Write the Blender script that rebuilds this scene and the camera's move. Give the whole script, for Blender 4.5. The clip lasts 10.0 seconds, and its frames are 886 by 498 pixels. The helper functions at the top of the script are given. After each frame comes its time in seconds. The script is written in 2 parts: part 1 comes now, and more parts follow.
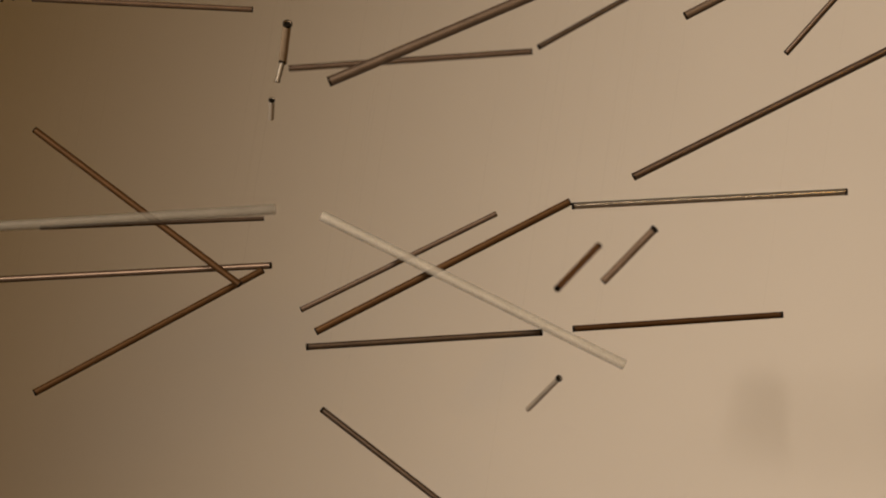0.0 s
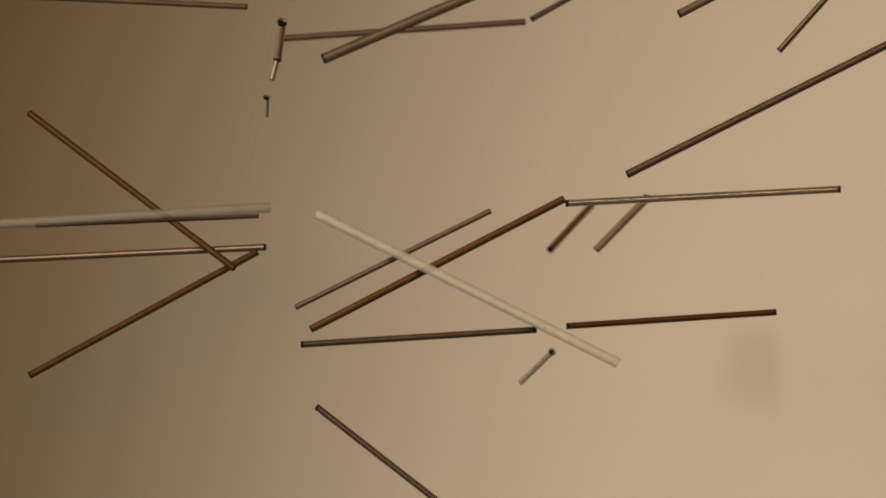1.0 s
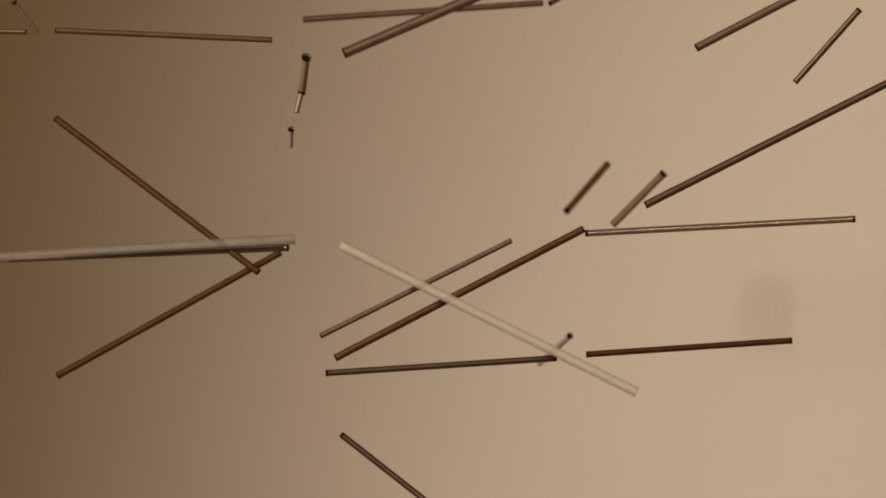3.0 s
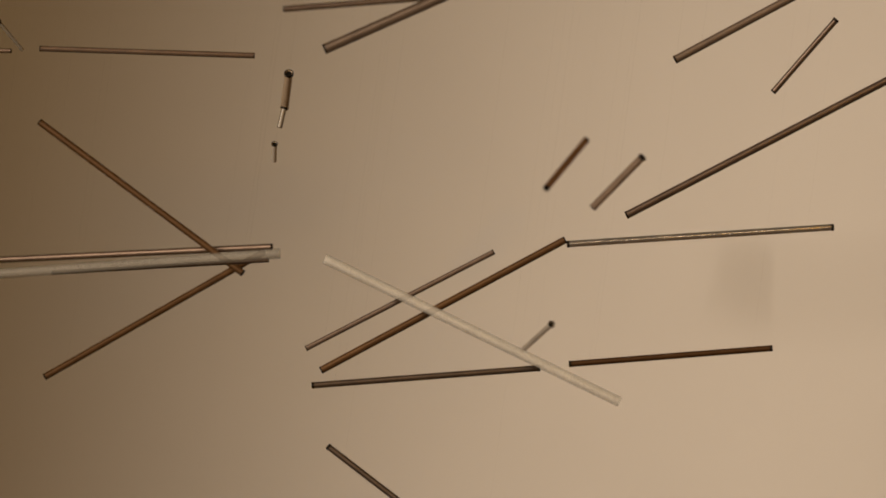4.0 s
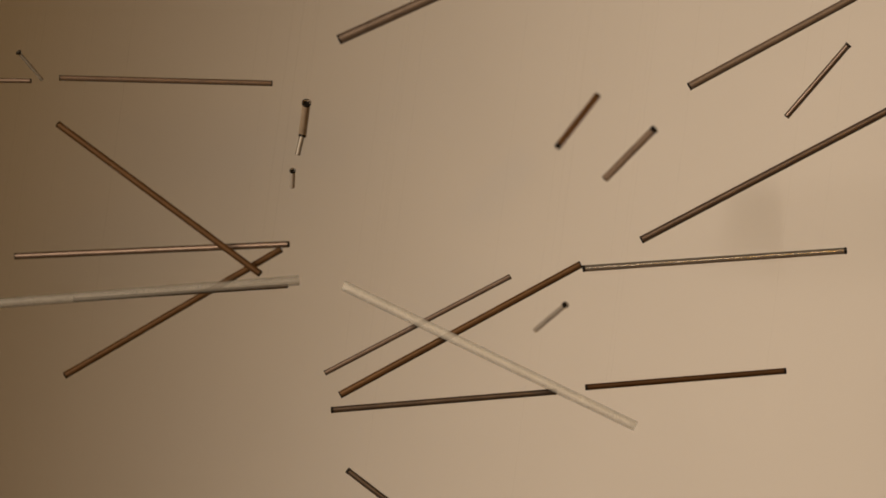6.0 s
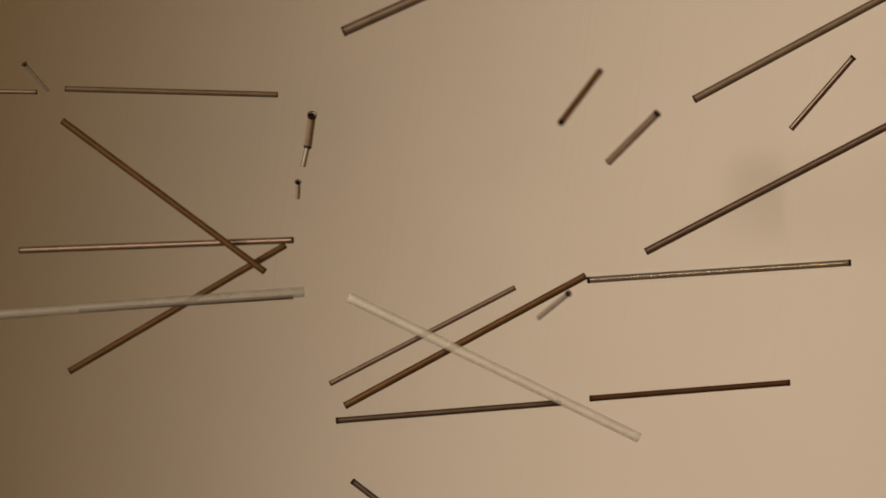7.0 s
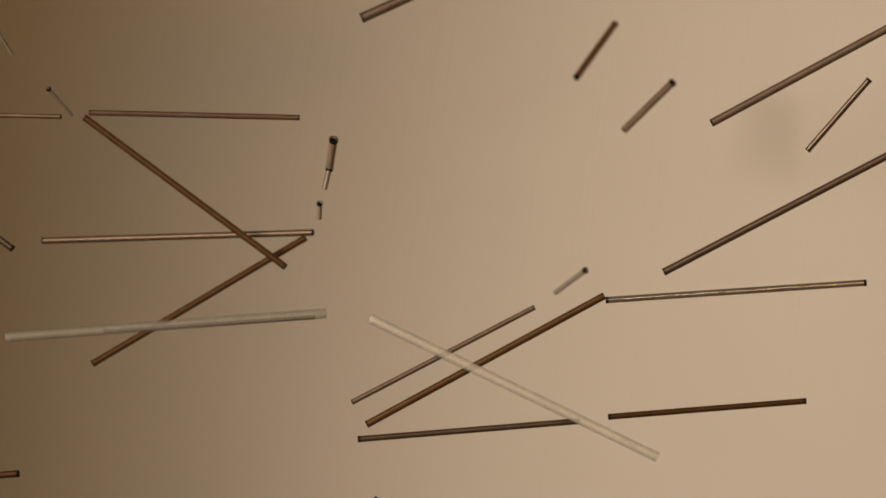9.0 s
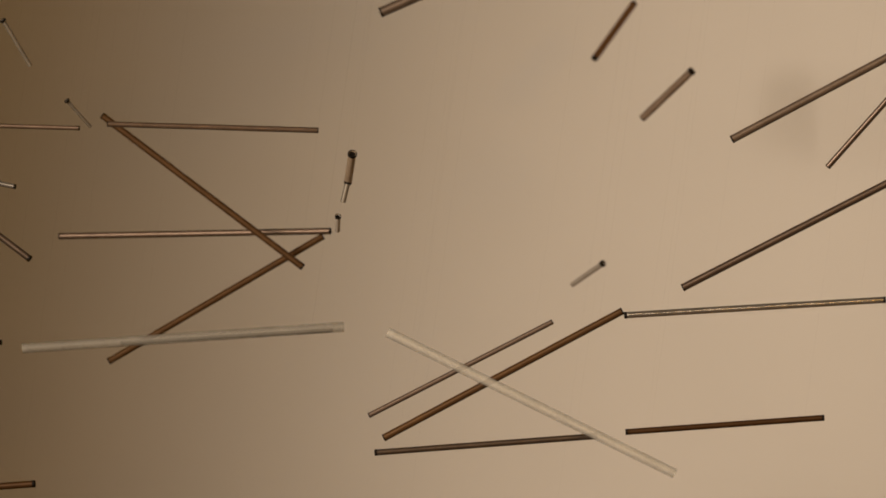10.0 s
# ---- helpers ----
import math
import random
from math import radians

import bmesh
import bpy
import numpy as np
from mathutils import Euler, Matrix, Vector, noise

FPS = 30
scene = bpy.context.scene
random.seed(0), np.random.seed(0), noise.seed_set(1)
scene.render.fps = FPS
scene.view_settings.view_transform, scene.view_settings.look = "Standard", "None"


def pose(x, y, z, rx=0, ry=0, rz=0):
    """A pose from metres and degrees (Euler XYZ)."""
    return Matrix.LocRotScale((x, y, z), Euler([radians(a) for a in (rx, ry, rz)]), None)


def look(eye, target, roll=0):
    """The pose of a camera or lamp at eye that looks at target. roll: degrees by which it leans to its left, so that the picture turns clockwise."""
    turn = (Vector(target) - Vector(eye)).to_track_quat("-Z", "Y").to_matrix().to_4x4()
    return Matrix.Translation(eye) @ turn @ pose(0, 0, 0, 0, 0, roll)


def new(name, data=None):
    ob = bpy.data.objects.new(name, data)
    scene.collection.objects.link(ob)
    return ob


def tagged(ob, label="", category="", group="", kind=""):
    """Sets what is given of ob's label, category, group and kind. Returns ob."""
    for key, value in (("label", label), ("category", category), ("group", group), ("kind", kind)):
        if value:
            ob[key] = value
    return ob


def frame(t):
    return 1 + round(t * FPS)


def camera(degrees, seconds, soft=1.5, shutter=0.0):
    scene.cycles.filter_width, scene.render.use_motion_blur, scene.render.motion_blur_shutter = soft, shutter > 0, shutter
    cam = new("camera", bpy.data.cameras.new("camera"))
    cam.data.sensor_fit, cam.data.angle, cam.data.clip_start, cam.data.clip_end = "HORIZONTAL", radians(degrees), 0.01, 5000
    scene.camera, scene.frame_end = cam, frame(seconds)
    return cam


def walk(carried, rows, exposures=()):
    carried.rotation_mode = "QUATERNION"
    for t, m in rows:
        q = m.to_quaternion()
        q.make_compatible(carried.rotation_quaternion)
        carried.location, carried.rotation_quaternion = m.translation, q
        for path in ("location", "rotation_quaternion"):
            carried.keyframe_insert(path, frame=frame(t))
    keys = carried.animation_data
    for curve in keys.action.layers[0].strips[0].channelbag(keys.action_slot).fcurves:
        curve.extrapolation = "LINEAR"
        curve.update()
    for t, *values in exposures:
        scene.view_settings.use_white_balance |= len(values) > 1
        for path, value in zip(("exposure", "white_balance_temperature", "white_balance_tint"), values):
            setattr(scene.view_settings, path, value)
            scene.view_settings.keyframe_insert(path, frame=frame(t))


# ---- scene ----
cam = camera(10, 10.0, soft=1.7)
PATH = [
    (0, (0.4152, -2.1654, 0.6076), (-0.0408, 2.6992, 1.6696), 8.72),
    (0.5, (0.4067, -2.1815, 0.6643), (-0.0330, 2.6967, 1.6691), 8.51),
    (1, (0.3958, -2.2095, 0.7260), (-0.0340, 2.6821, 1.6680), 8.63),
    (1.5, (0.3875, -2.2442, 0.7790), (-0.0411, 2.6582, 1.6643), 8.57),
    (2, (0.3775, -2.2815, 0.8352), (-0.0513, 2.6304, 1.6654), 8.56),
    (2.5, (0.3680, -2.3111, 0.8898), (-0.0551, 2.6084, 1.6770), 8.62),
    (4, (0.3380, -2.4207, 1.0591), (-0.0353, 2.5240, 1.6999), 7.79),
    (4.5, (0.3298, -2.4439, 1.1167), (-0.0374, 2.5074, 1.7077), 7.52),
    (5, (0.3189, -2.4712, 1.1779), (-0.0417, 2.4863, 1.7192), 7.43),
    (6.5, (0.2836, -2.5165, 1.3598), (-0.0580, 2.4574, 1.7393), 7.50),
    (7, (0.2713, -2.5277, 1.4257), (-0.0613, 2.4507, 1.7505), 7.55),
    (7.5, (0.2593, -2.5430, 1.4845), (-0.0655, 2.4389, 1.7587), 7.59),
    (8, (0.2483, -2.5675, 1.5481), (-0.0676, 2.4176, 1.7678), 7.48),
    (8.5, (0.2404, -2.5875, 1.6084), (-0.0713, 2.4000, 1.7768), 7.40),
    (9, (0.2292, -2.6038, 1.6743), (-0.0833, 2.3852, 1.7846), 7.43),
    (9.5, (0.2154, -2.6015, 1.7350), (-0.0984, 2.3883, 1.7943), 7.61),
    (10, (0.2045, -2.5926, 1.8009), (-0.1058, 2.3978, 1.8060), 7.84),
]
# the long lens is held open a little: sharp in the middle of the sculpture, soft towards the wall
cam.data.dof.use_dof, cam.data.dof.focus_distance, cam.data.dof.aperture_fstop = True, 5.5, 11.5
walk(cam, [(t, look(eye, target, roll)) for t, eye, target, roll in PATH])

# ---- world, lamps ----
WALL_Y = 5.6
world = bpy.data.worlds.new("world")
scene.world = world
world.use_nodes = True
world.node_tree.nodes["Background"].inputs["Color"].default_value = (1.0, 0.75, 0.5, 1)
world.node_tree.nodes["Background"].inputs["Strength"].default_value = 0.02


def spot(name, eye, target, watts, degrees, blend, radius, colour):
    lamp = bpy.data.lights.new(name, "SPOT")
    lamp.energy, lamp.spot_size, lamp.spot_blend = watts, radians(degrees), blend
    lamp.shadow_soft_size, lamp.color = radius, colour
    ob = new(name, lamp)
    ob.matrix_world = look(eye, target)
    return ob


spot("wall_spot", (-2.9, -1.6, 2.9), (4.1, WALL_Y, 1.6), 2150, 60, 0.60, 0.5, (1.0, 0.80, 0.615))
# added orange fill that lifts the wall's left side, no lamp known there
spot("wall_fill", (1.75, -3.0, 2.9), (-0.4, WALL_Y, 1.7), 350, 62, 1.0, 0.4, (1.0, 0.48, 0.04))
# two small added lamps, placed only to put highlights on level tubes
for x in (-0.4, 0.35):
    spot("glint_fill", (x, -2.4, 2.95), (0.0, 2.8, 1.7), 15, 40, 0.6, 0.2, (1.0, 0.85, 0.68))

# ---- materials ----


def node_material(name):
    m = bpy.data.materials.new(name)
    m.use_nodes = True
    return m, m.node_tree, m.node_tree.nodes["Principled BSDF"]


def link(tree, a, b):
    tree.links.new(a, b)


def noise_node(tree, scale, detail, stretch=None):
    coords = tree.nodes.new("ShaderNodeTexCoord")
    n = tree.nodes.new("ShaderNodeTexNoise")
    n.inputs["Scale"].default_value, n.inputs["Detail"].default_value = scale, detail
    if stretch:
        mapping = tree.nodes.new("ShaderNodeMapping")
        mapping.inputs["Scale"].default_value = stretch
        link(tree, coords.outputs["Object"], mapping.inputs["Vector"])
        link(tree, mapping.outputs["Vector"], n.inputs["Vector"])
    else:
        link(tree, coords.outputs["Object"], n.inputs["Vector"])
    return n


def ramp(tree, source, low, high, a=0.3, b=0.7):
    r = tree.nodes.new("ShaderNodeValToRGB")
    r.color_ramp.elements[0].position, r.color_ramp.elements[1].position = a, b
    r.color_ramp.elements[0].color, r.color_ramp.elements[1].color = (*low, 1), (*high, 1)
    link(tree, source, r.inputs["Fac"])
    return r.outputs["Color"]


def spread(tree, source, low, high):
    r = tree.nodes.new("ShaderNodeMapRange")
    r.inputs["To Min"].default_value, r.inputs["To Max"].default_value = low, high
    link(tree, source, r.inputs["Value"])
    return r.outputs["Result"]


def plaster(name, low, high):
    m, tree, bsdf = node_material(name)
    broad, fine = noise_node(tree, 1.3, 5), noise_node(tree, 160, 4)
    link(tree, ramp(tree, broad.outputs["Fac"], low, high), bsdf.inputs["Base Color"])
    bsdf.inputs["Roughness"].default_value = 0.85
    bump = tree.nodes.new("ShaderNodeBump")
    bump.inputs["Strength"].default_value, bump.inputs["Distance"].default_value = 0.12, 0.001
    link(tree, fine.outputs["Fac"], bump.inputs["Height"])
    link(tree, bump.outputs["Normal"], bsdf.inputs["Normal"])
    return m


def metal(name, colour, metallic=0.55, rough=0.36, gloss=0.5):
    """Patinated tube metal: cloudy patina, darker specks, and fine drawing lines along the tube."""
    m, tree, bsdf = node_material(name)
    cloud, specks = noise_node(tree, 34, 5), noise_node(tree, 420, 3)
    drawn = noise_node(tree, 600, 3, (1.0, 1.0, 0.04))
    tint = ramp(tree, cloud.outputs["Fac"], [0.82 * c for c in colour], [min(1.0, 1.16 * c) for c in colour])
    wear = ramp(tree, specks.outputs["Fac"], (0.72, 0.70, 0.68), (1.0, 1.0, 1.0), 0.30, 0.46)
    mix = tree.nodes.new("ShaderNodeMix")
    mix.data_type, mix.blend_type = "RGBA", "MULTIPLY"
    mix.inputs["Factor"].default_value = 0.8
    link(tree, tint, mix.inputs["A"])
    link(tree, wear, mix.inputs["B"])
    link(tree, mix.outputs["Result"], bsdf.inputs["Base Color"])
    link(tree, spread(tree, cloud.outputs["Fac"], rough * 0.85, rough * 1.15), bsdf.inputs["Roughness"])
    bsdf.inputs["Metallic"].default_value, bsdf.inputs["Specular IOR Level"].default_value = metallic, gloss
    bump = tree.nodes.new("ShaderNodeBump")
    bump.inputs["Strength"].default_value, bump.inputs["Distance"].default_value = 0.07, 0.0002
    link(tree, drawn.outputs["Fac"], bump.inputs["Height"])
    link(tree, bump.outputs["Normal"], bsdf.inputs["Normal"])
    return m


def dull(name, low, high):
    m, tree, bsdf = node_material(name)
    spots = noise_node(tree, 300, 3)
    link(tree, ramp(tree, spots.outputs["Fac"], low, high), bsdf.inputs["Base Color"])
    bsdf.inputs["Roughness"].default_value = 0.7
    bsdf.inputs["Specular IOR Level"].default_value = 0.1
    return m


PAINT = plaster("white_wall_paint", (0.73, 0.71, 0.67), (0.79, 0.77, 0.73))
# dark colour for unseen walls, chosen so the tubes reflect little light
UNSEEN_DARK = plaster("unseen_room_dark", (0.10, 0.083, 0.066), (0.13, 0.108, 0.085))
STEEL = metal("dark_steel", (0.090, 0.062, 0.045))
MAUVE = metal("warm_grey_steel", (0.105, 0.076, 0.058), 0.4, 0.5, 0.2)
GREY = metal("grey_steel", (0.103, 0.071, 0.050), 0.45, 0.38, 0.3)
BRIGHT = metal("bright_steel", (0.60, 0.56, 0.50), 0.9, 0.2)
# steel lightened: the bright wall mirrored in short tubes, put into the colour
REFLECT_LIGHT = metal("light_wall_reflection", (0.44, 0.395, 0.34), 0.3, 0.4)
BRONZE = metal("brown_bronze", (0.07, 0.037, 0.015), 0.3, 0.5, 0.12)
UMBER = metal("dark_bronze", (0.046, 0.022, 0.0075), 0.35, 0.5, 0.15)
# bronze with a lighter base, standing for wall light that it fails to reflect
LIFTED_BRONZE = metal("lifted_bronze", (0.2, 0.098, 0.039), 0.3, 0.45, 0.2)
HONEY = metal("pale_bronze", (0.36, 0.28, 0.20), 0.3, 0.45)
CLAY = metal("dull_brown_bronze", (0.24, 0.178, 0.132), 0.3, 0.48, 0.2)
DARK = metal("blackened_steel", (0.073, 0.052, 0.037))
SMOKE = metal("smoky_steel", (0.11, 0.081, 0.06), 0.35, 0.48, 0.25)
# the same wall reflection as a dimmer base colour, for the thinnest short tubes
REFLECT_PALE = metal("pale_wall_reflection", (0.145, 0.128, 0.104), 0.2, 0.45)


def blurred_metal(name, low, high, clear):
    """Brightly lit metal out of focus, imitated by a pale surface that lets part of the light straight through."""
    m, tree, bsdf = node_material(name)
    cloud = noise_node(tree, 30, 4)
    link(tree, ramp(tree, cloud.outputs["Fac"], low, high), bsdf.inputs["Base Color"])
    bsdf.inputs["Roughness"].default_value = 0.38
    mix, see = tree.nodes.new("ShaderNodeMixShader"), tree.nodes.new("ShaderNodeBsdfTransparent")
    link(tree, spread(tree, cloud.outputs["Fac"], clear - 0.06, clear + 0.06), mix.inputs["Fac"])
    link(tree, bsdf.outputs["BSDF"], mix.inputs[1])
    link(tree, see.outputs["BSDF"], mix.inputs[2])
    link(tree, mix.outputs["Shader"], tree.nodes["Material Output"].inputs["Surface"])
    return m


# lamp brightness and lens blur of two metal tubes, put into colour and transparency
BLUR_IVORY = blurred_metal("blurred_ivory", (0.42, 0.41, 0.37), (0.50, 0.485, 0.44), 0.655)
BLUR_CLEAR = blurred_metal("blurred_clear", (0.19, 0.183, 0.16), (0.24, 0.23, 0.20), 0.71)
# near-black colour that stands for the shade in the open tube ends
BORE_SHADE = dull("bore_shade_black", (0.004, 0.003, 0.002), (0.010, 0.008, 0.006))
NYLON, nylon_tree, nylon_bsdf = node_material("clear_nylon")
nylon_bsdf.inputs["Base Color"].default_value = (0.45, 0.40, 0.33, 1)
nylon_bsdf.inputs["Roughness"].default_value = 0.5
nylon_bsdf.inputs["Alpha"].default_value = 0.2

WOOD, wood_tree, wood_bsdf = node_material("oiled_oak")
grain = noise_node(wood_tree, 9, 6, (1.0, 12.0, 1.0))
link(wood_tree, ramp(wood_tree, grain.outputs["Fac"], (0.06, 0.034, 0.018), (0.12, 0.07, 0.038)), wood_bsdf.inputs["Base Color"])
wood_bsdf.inputs["Roughness"].default_value = 0.45

# ---- the room ----
# side walls, rear wall and low ceiling are unseen, added to darken reflections
LEFT, RIGHT, BACK, CEILING_Z, THICK = -4.2, 3.6, -4.4, 3.1, 0.2


def block(name, low, high, material, label, category):
    bm = bmesh.new()
    bmesh.ops.create_cube(bm, size=1.0)
    for v in bm.verts:
        v.co = Vector([l + (h - l) * (c + 0.5) for c, l, h in zip(v.co, low, high)])
    mesh = bpy.data.meshes.new(name)
    bm.to_mesh(mesh)
    bm.free()
    mesh.materials.append(material)
    return tagged(new(name, mesh), label, category, kind="structure")


block("wall_north", (LEFT - THICK, WALL_Y, 0), (RIGHT + THICK, WALL_Y + THICK, CEILING_Z), PAINT, "plain white painted gallery wall in warm lamp light", "wall")
block("wall_west", (LEFT - THICK, BACK, 0), (LEFT, WALL_Y, CEILING_Z), UNSEEN_DARK, "unseen dark side wall, added to keep reflections dark", "wall")
block("wall_east", (RIGHT, BACK, 0), (RIGHT + THICK, WALL_Y, CEILING_Z), UNSEEN_DARK, "unseen dark side wall, added to keep reflections dark", "wall")
block("wall_south", (LEFT - THICK, BACK - THICK, 0), (RIGHT + THICK, BACK, CEILING_Z), UNSEEN_DARK, "unseen dark rear wall, added to keep reflections dark", "wall")
block("floor", (LEFT - THICK, BACK - THICK, -THICK), (RIGHT + THICK, WALL_Y + THICK, 0), WOOD, "brown oiled oak floor", "floor")
block("ceiling", (LEFT - THICK, BACK - THICK, CEILING_Z), (RIGHT + THICK, WALL_Y + THICK, CEILING_Z + THICK), UNSEEN_DARK, "unseen low dark ceiling, added to darken tube edges", "ceiling")

# ---- the hanging tubes ----


def part(name, bm, material, parent, label=""):
    mesh = bpy.data.meshes.new(name)
    bm.to_mesh(mesh)
    bm.free()
    mesh.materials.append(material)
    ob = new(name, mesh)
    ob.parent = parent
    return tagged(ob, label)


def lathe(profile, sides=28):
    """A ring of faces round z for each step of a closed profile of (radius, height)."""
    bm = bmesh.new()
    rings = []
    for r, z in profile:
        rings.append([bm.verts.new((r * math.cos(2 * math.pi * i / sides), r * math.sin(2 * math.pi * i / sides), z)) for i in range(sides)])
    for a, b in zip(rings, rings[1:] + rings[:1]):
        for i in range(sides):
            f = bm.faces.new((a[i], a[(i + 1) % sides], b[(i + 1) % sides], b[i]))
            f.smooth = True
    bmesh.ops.recalc_face_normals(bm, faces=bm.faces)
    return bm


def strand(a, b, radius):
    """A thin round thread from a to b."""
    bm = bmesh.new()
    way = Vector(b) - Vector(a)
    side = way.orthogonal().normalized()
    other = way.normalized().cross(side)
    rings = [[bm.verts.new(Vector(p) + radius * (math.cos(k * 2.0944) * side + math.sin(k * 2.0944) * other)) for k in range(3)] for p in (a, b)]
    for k in range(3):
        bm.faces.new((rings[0][k], rings[0][(k + 1) % 3], rings[1][(k + 1) % 3], rings[1][k]))
    return bm


def hanging_tube(a, b, diameter, material, label, cap=0.0):
    """A hollow metal tube from a to b, hung on clear threads from the ceiling. cap: width of the near-black collar at a
    that paints the bore's shade, in tube widths.
    """
    a, b = Vector(a), Vector(b)
    length, r = (b - a).length, diameter / 2
    thing = new("hanging_tube")
    turn = (b - a).to_track_quat("Z", "Y")
    thing.matrix_world = Matrix.Translation(a) @ turn.to_matrix().to_4x4()
    tagged(thing, label, "metal tube", "tubes of the hanging sculpture")
    inner = 0.78 * r
    e = min(0.42 * (r - inner), 0.2 * r)
    # the rounded lip at one end, from the bore to the outside
    lip = [(inner, 2.5 * e), (inner, e), (inner + 0.3 * e, 0.3 * e), (inner + e, 0), (r - e, 0), (r - 0.6 * e, 0.1 * e), (r - 0.3 * e, 0.3 * e),
           (r - 0.08 * e, 0.6 * e), (r, e), (r, 2.5 * e)]
    part("tube_wall", lathe(lip + [(x, length - z) for x, z in reversed(lip)]), material, thing)
    if cap:
        c = cap * r
        part("end_shade_collar", lathe([(0.0, 0.14 * c), (0.0, 0.06 * c), (0.74 * c, 0.06 * c), (0.80 * c, -0.14 * c), (0.92 * c, -0.18 * c), (c, -0.06 * c),
                                  (c, 0.34 * c), (r * 1.02, 0.55 * c)], 24), BORE_SHADE, thing, "near-black collar for the shade inside the bore")
    # black lip and disc paint the shade of an open end onto the tip
    for z in (() if material in (BLUR_IVORY, BLUR_CLEAR) or cap and material in (REFLECT_PALE, REFLECT_LIGHT) else (length,) if cap else (0, length)):
        s, skirt = 1 if z else -1, 0.75 if material in (DARK, UMBER, BRIGHT) else 0.3
        part("end_shade_rim", lathe([(0.0, z - s * 0.30 * r), (0.0, z - s * 0.16 * r), (inner, z - s * 0.16 * r), (inner * 1.03, z + s * 0.05 * r), (r * 0.90, z + s * 0.06 * r),
                               (r * 1.03, z - s * 0.08 * r), (r * 1.03, z - s * skirt * r), (r * 0.99, z - s * (skirt + 0.06) * r)]), BORE_SHADE, thing, "near-black lip and disc for the shade of the bore")
    back = thing.matrix_world.inverted()
    for f in ((0.1, 0.9) if length > 0.12 else (0.5,)):
        foot = a.lerp(b, f)
        top = Vector((foot.x, foot.y, CEILING_Z))
        part("thread", strand(back @ (foot + Vector((0, 0, r))), back @ top, 0.00003), NYLON, thing, "fine clear nylon thread")
    return thing


hanging_tube((-0.6000, 3.4530, 1.9102), (-0.3357, 3.4595, 1.7625), 0.0081, BRONZE, "brown patinated bronze tube hanging at a downward slant")
hanging_tube((-0.5598, 3.5177, 1.6164), (-0.3246, 3.5516, 1.8027), 0.0083, BRONZE, "brown patinated bronze tube hanging at an upward slant")
hanging_tube((-0.6528, 3.6075, 1.7584), (-0.3165, 3.5556, 1.8102), 0.0080, GREY, "grey steel tube hanging almost level")
hanging_tube((-0.5629, 2.7906, 1.6396), (-0.2246, 2.8002, 1.7095), 0.0111, BLUR_CLEAR, "thick tube hanging almost level, pale and see-through for lit metal out of focus")
hanging_tube((-0.4603, 2.8060, 1.6595), (-0.2380, 2.8256, 1.7040), 0.0046, GREY, "thin grey steel tube hanging almost level")
hanging_tube((-0.5036, 2.7799, 1.8897), (-0.2805, 2.8013, 1.9139), 0.0061, GREY, "slim grey steel tube hanging level")
hanging_tube((-0.6799, 2.7644, 1.8652), (-0.5304, 2.7644, 1.8811), 0.0051, GREY, "slim grey steel tube hanging level")
hanging_tube((-0.5462, 2.7516, 1.9082), (-0.5199, 2.7716, 1.8841), 0.0037, REFLECT_PALE, "short thin steel tube with a dark hollow end, wall reflection in its pale colour", cap=1.7)
hanging_tube((-0.2374, 2.7596, 1.8933), (-0.2417, 2.8035, 1.8631), 0.0087, HONEY, "short pale bronze tube seen nearly end on", cap=1.15)
hanging_tube((-0.2417, 2.7995, 1.8631), (-0.2438, 2.8008, 1.8412), 0.0058, REFLECT_PALE, "short steel tube with a dark hollow end, wall reflection in its pale colour", cap=1.25)
hanging_tube((-0.2481, 2.8144, 1.8259), (-0.2483, 2.8344, 1.8104), 0.0058, REFLECT_LIGHT, "very short steel tube seen almost end on, wall reflection in its pale colour", cap=1.2)
hanging_tube((-0.4178, 4.2091, 2.2116), (-0.1060, 4.2069, 2.2757), 0.0084, GREY, "grey steel tube hanging nearly level")
hanging_tube((-0.0902, 4.0959, 2.2529), (0.0600, 4.0959, 2.3687), 0.0072, DARK, "blackened steel tube hanging at an upward slant")
hanging_tube((-0.3106, 3.7749, 2.0920), (-0.0052, 3.7749, 2.2782), 0.0130, SMOKE, "thick smoky grey steel tube hanging at an upward slant")
hanging_tube((0.1579, 2.7955, 1.9634), (0.4135, 2.7955, 2.1465), 0.0087, SMOKE, "smoky grey steel tube hanging at an upward slant")
hanging_tube((0.3191, 2.8293, 2.0328), (0.2632, 2.8373, 1.9493), 0.0064, STEEL, "short grey steel tube with a near-black collar for the shade inside the bore", cap=1.12)
hanging_tube((0.1271, 2.8382, 1.8002), (0.4336, 2.8382, 2.0141), 0.0082, STEEL, "long grey steel tube hanging at an upward slant")
hanging_tube((-0.0350, 5.0289, 2.2134), (-0.0783, 4.9239, 2.1192), 0.0102, LIFTED_BRONZE, "short bronze tube with a dark hollow end, reflected light in its colour", cap=1.08)
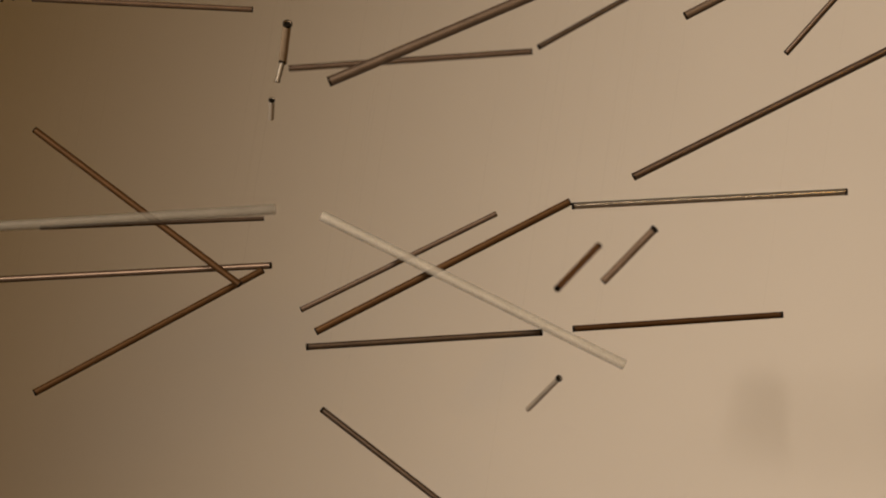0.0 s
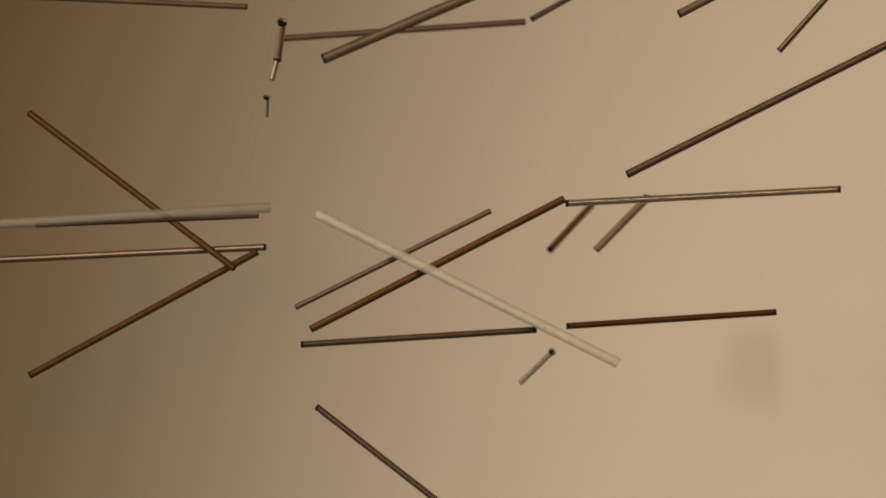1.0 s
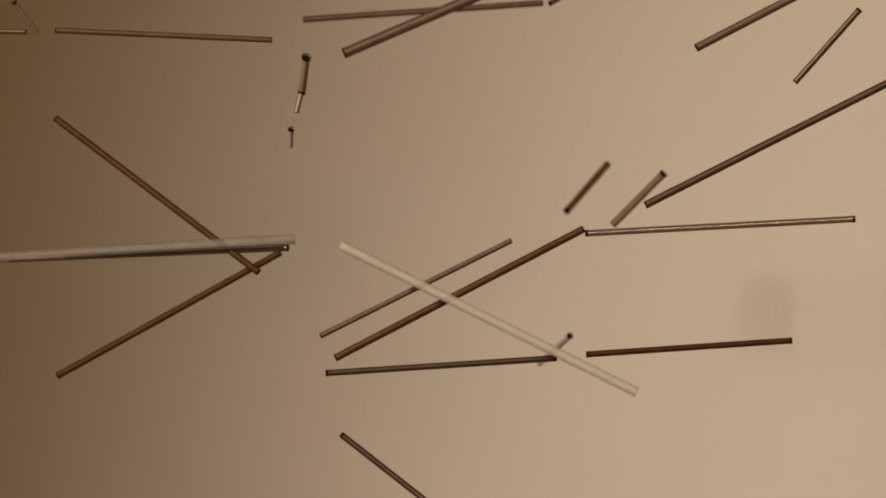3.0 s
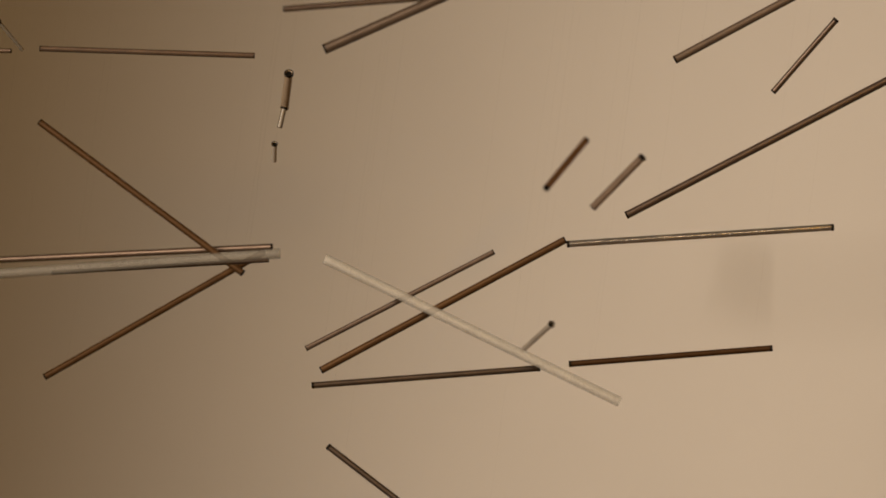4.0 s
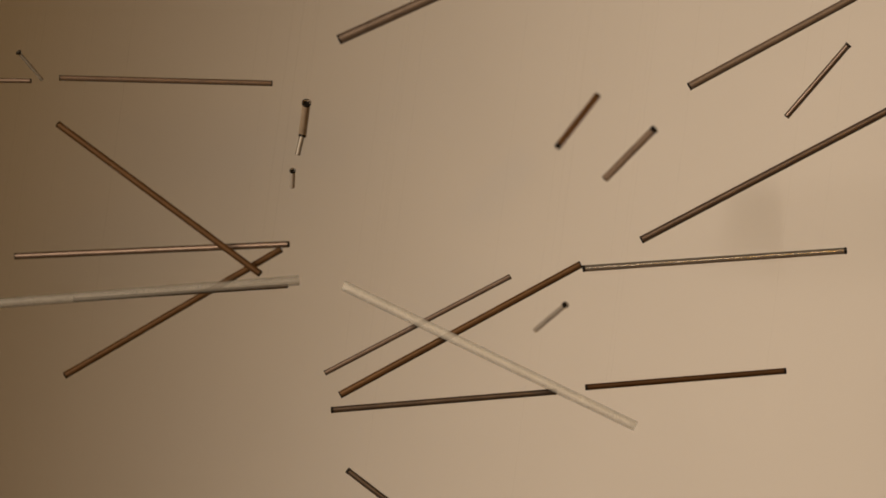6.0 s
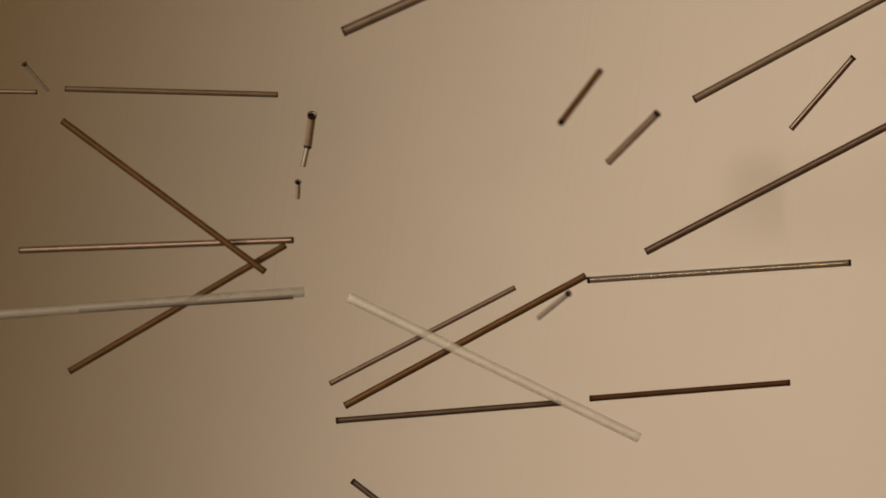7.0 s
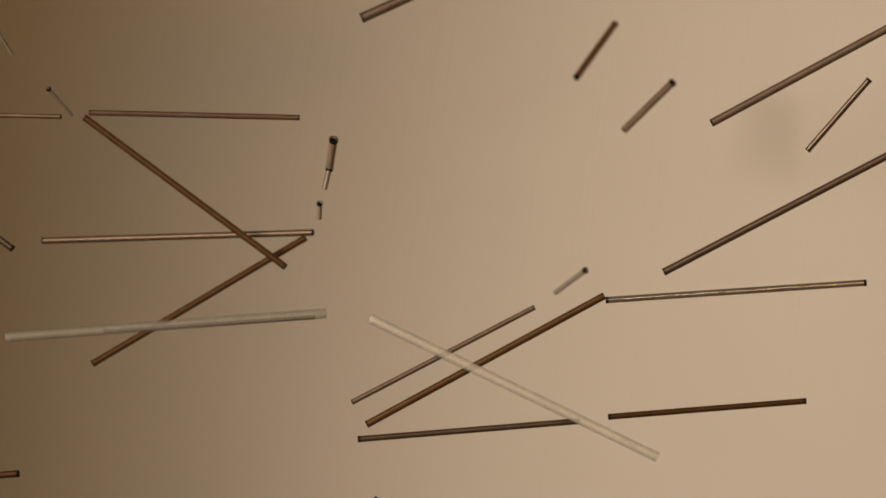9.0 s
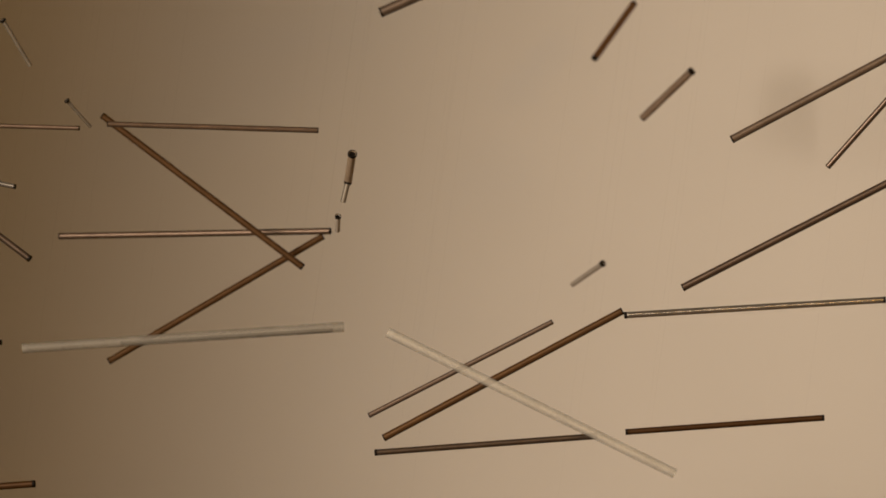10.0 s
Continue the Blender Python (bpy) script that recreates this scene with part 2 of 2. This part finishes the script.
hanging_tube((0.0779, 4.3570, 2.0966), (0.0183, 4.3920, 2.0239), 0.0103, CLAY, "short dull brown bronze tube with a near-black collar for the shade inside the bore", cap=1.12)
hanging_tube((0.0669, 2.8412, 1.7670), (-0.1686, 2.8342, 1.5966), 0.0079, BRONZE, "brown patinated bronze tube hanging at a steep slant")
hanging_tube((0.0693, 2.8408, 1.7625), (0.3441, 2.8511, 1.8172), 0.0070, BRIGHT, "bright polished steel tube hanging almost level")
hanging_tube((-0.1880, 2.8405, 1.6181), (-0.0060, 2.8445, 1.7452), 0.0058, MAUVE, "slim grey steel tube hanging at an upward slant")
hanging_tube((-0.1778, 2.8040, 1.7103), (0.1467, 2.8205, 1.6025), 0.0109, BLUR_IVORY, "thick tube hanging at a downward slant, ivory and see-through for lit metal out of focus")
hanging_tube((-0.1759, 2.8341, 1.5797), (0.0581, 2.8480, 1.6300), 0.0067, DARK, "dark grey steel tube hanging almost level")
hanging_tube((0.0876, 2.8508, 1.6384), (0.2964, 2.8563, 1.6829), 0.0065, UMBER, "dark bronze tube hanging almost level")
hanging_tube((0.0026, 4.0362, 1.8174), (-0.0353, 4.1007, 1.7844), 0.0069, REFLECT_LIGHT, "short steel tube with a dark hollow end, wall reflection in its pale colour", cap=1.3)
hanging_tube((-0.1507, 2.8366, 1.5189), (0.0454, 2.8366, 1.4056), 0.0065, DARK, "dark grey steel tube hanging at a downward slant")
hanging_tube((-0.7028, 2.8200, 1.8171), (-0.5978, 2.8200, 1.8100), 0.0055, BRIGHT, "bright steel tube hanging almost level")
hanging_tube((-0.6898, 2.8312, 1.7995), (-0.5729, 2.8312, 1.7347), 0.0072, DARK, "blackened steel tube hanging at a downward slant")
hanging_tube((-0.7072, 2.8462, 1.4583), (-0.5367, 2.8462, 1.4949), 0.0076, UMBER, "dark bronze tube hanging almost level")
hanging_tube((-0.6256, 2.7500, 1.9836), (-0.5925, 2.7700, 1.9398), 0.0045, REFLECT_PALE, "short thin steel tube with a dark hollow end, wall reflection in its pale colour", cap=1.6)
hanging_tube((-0.7361, 2.8200, 1.6102), (-0.5899, 2.8200, 1.6422), 0.0057, DARK, "blackened steel tube hanging almost level")
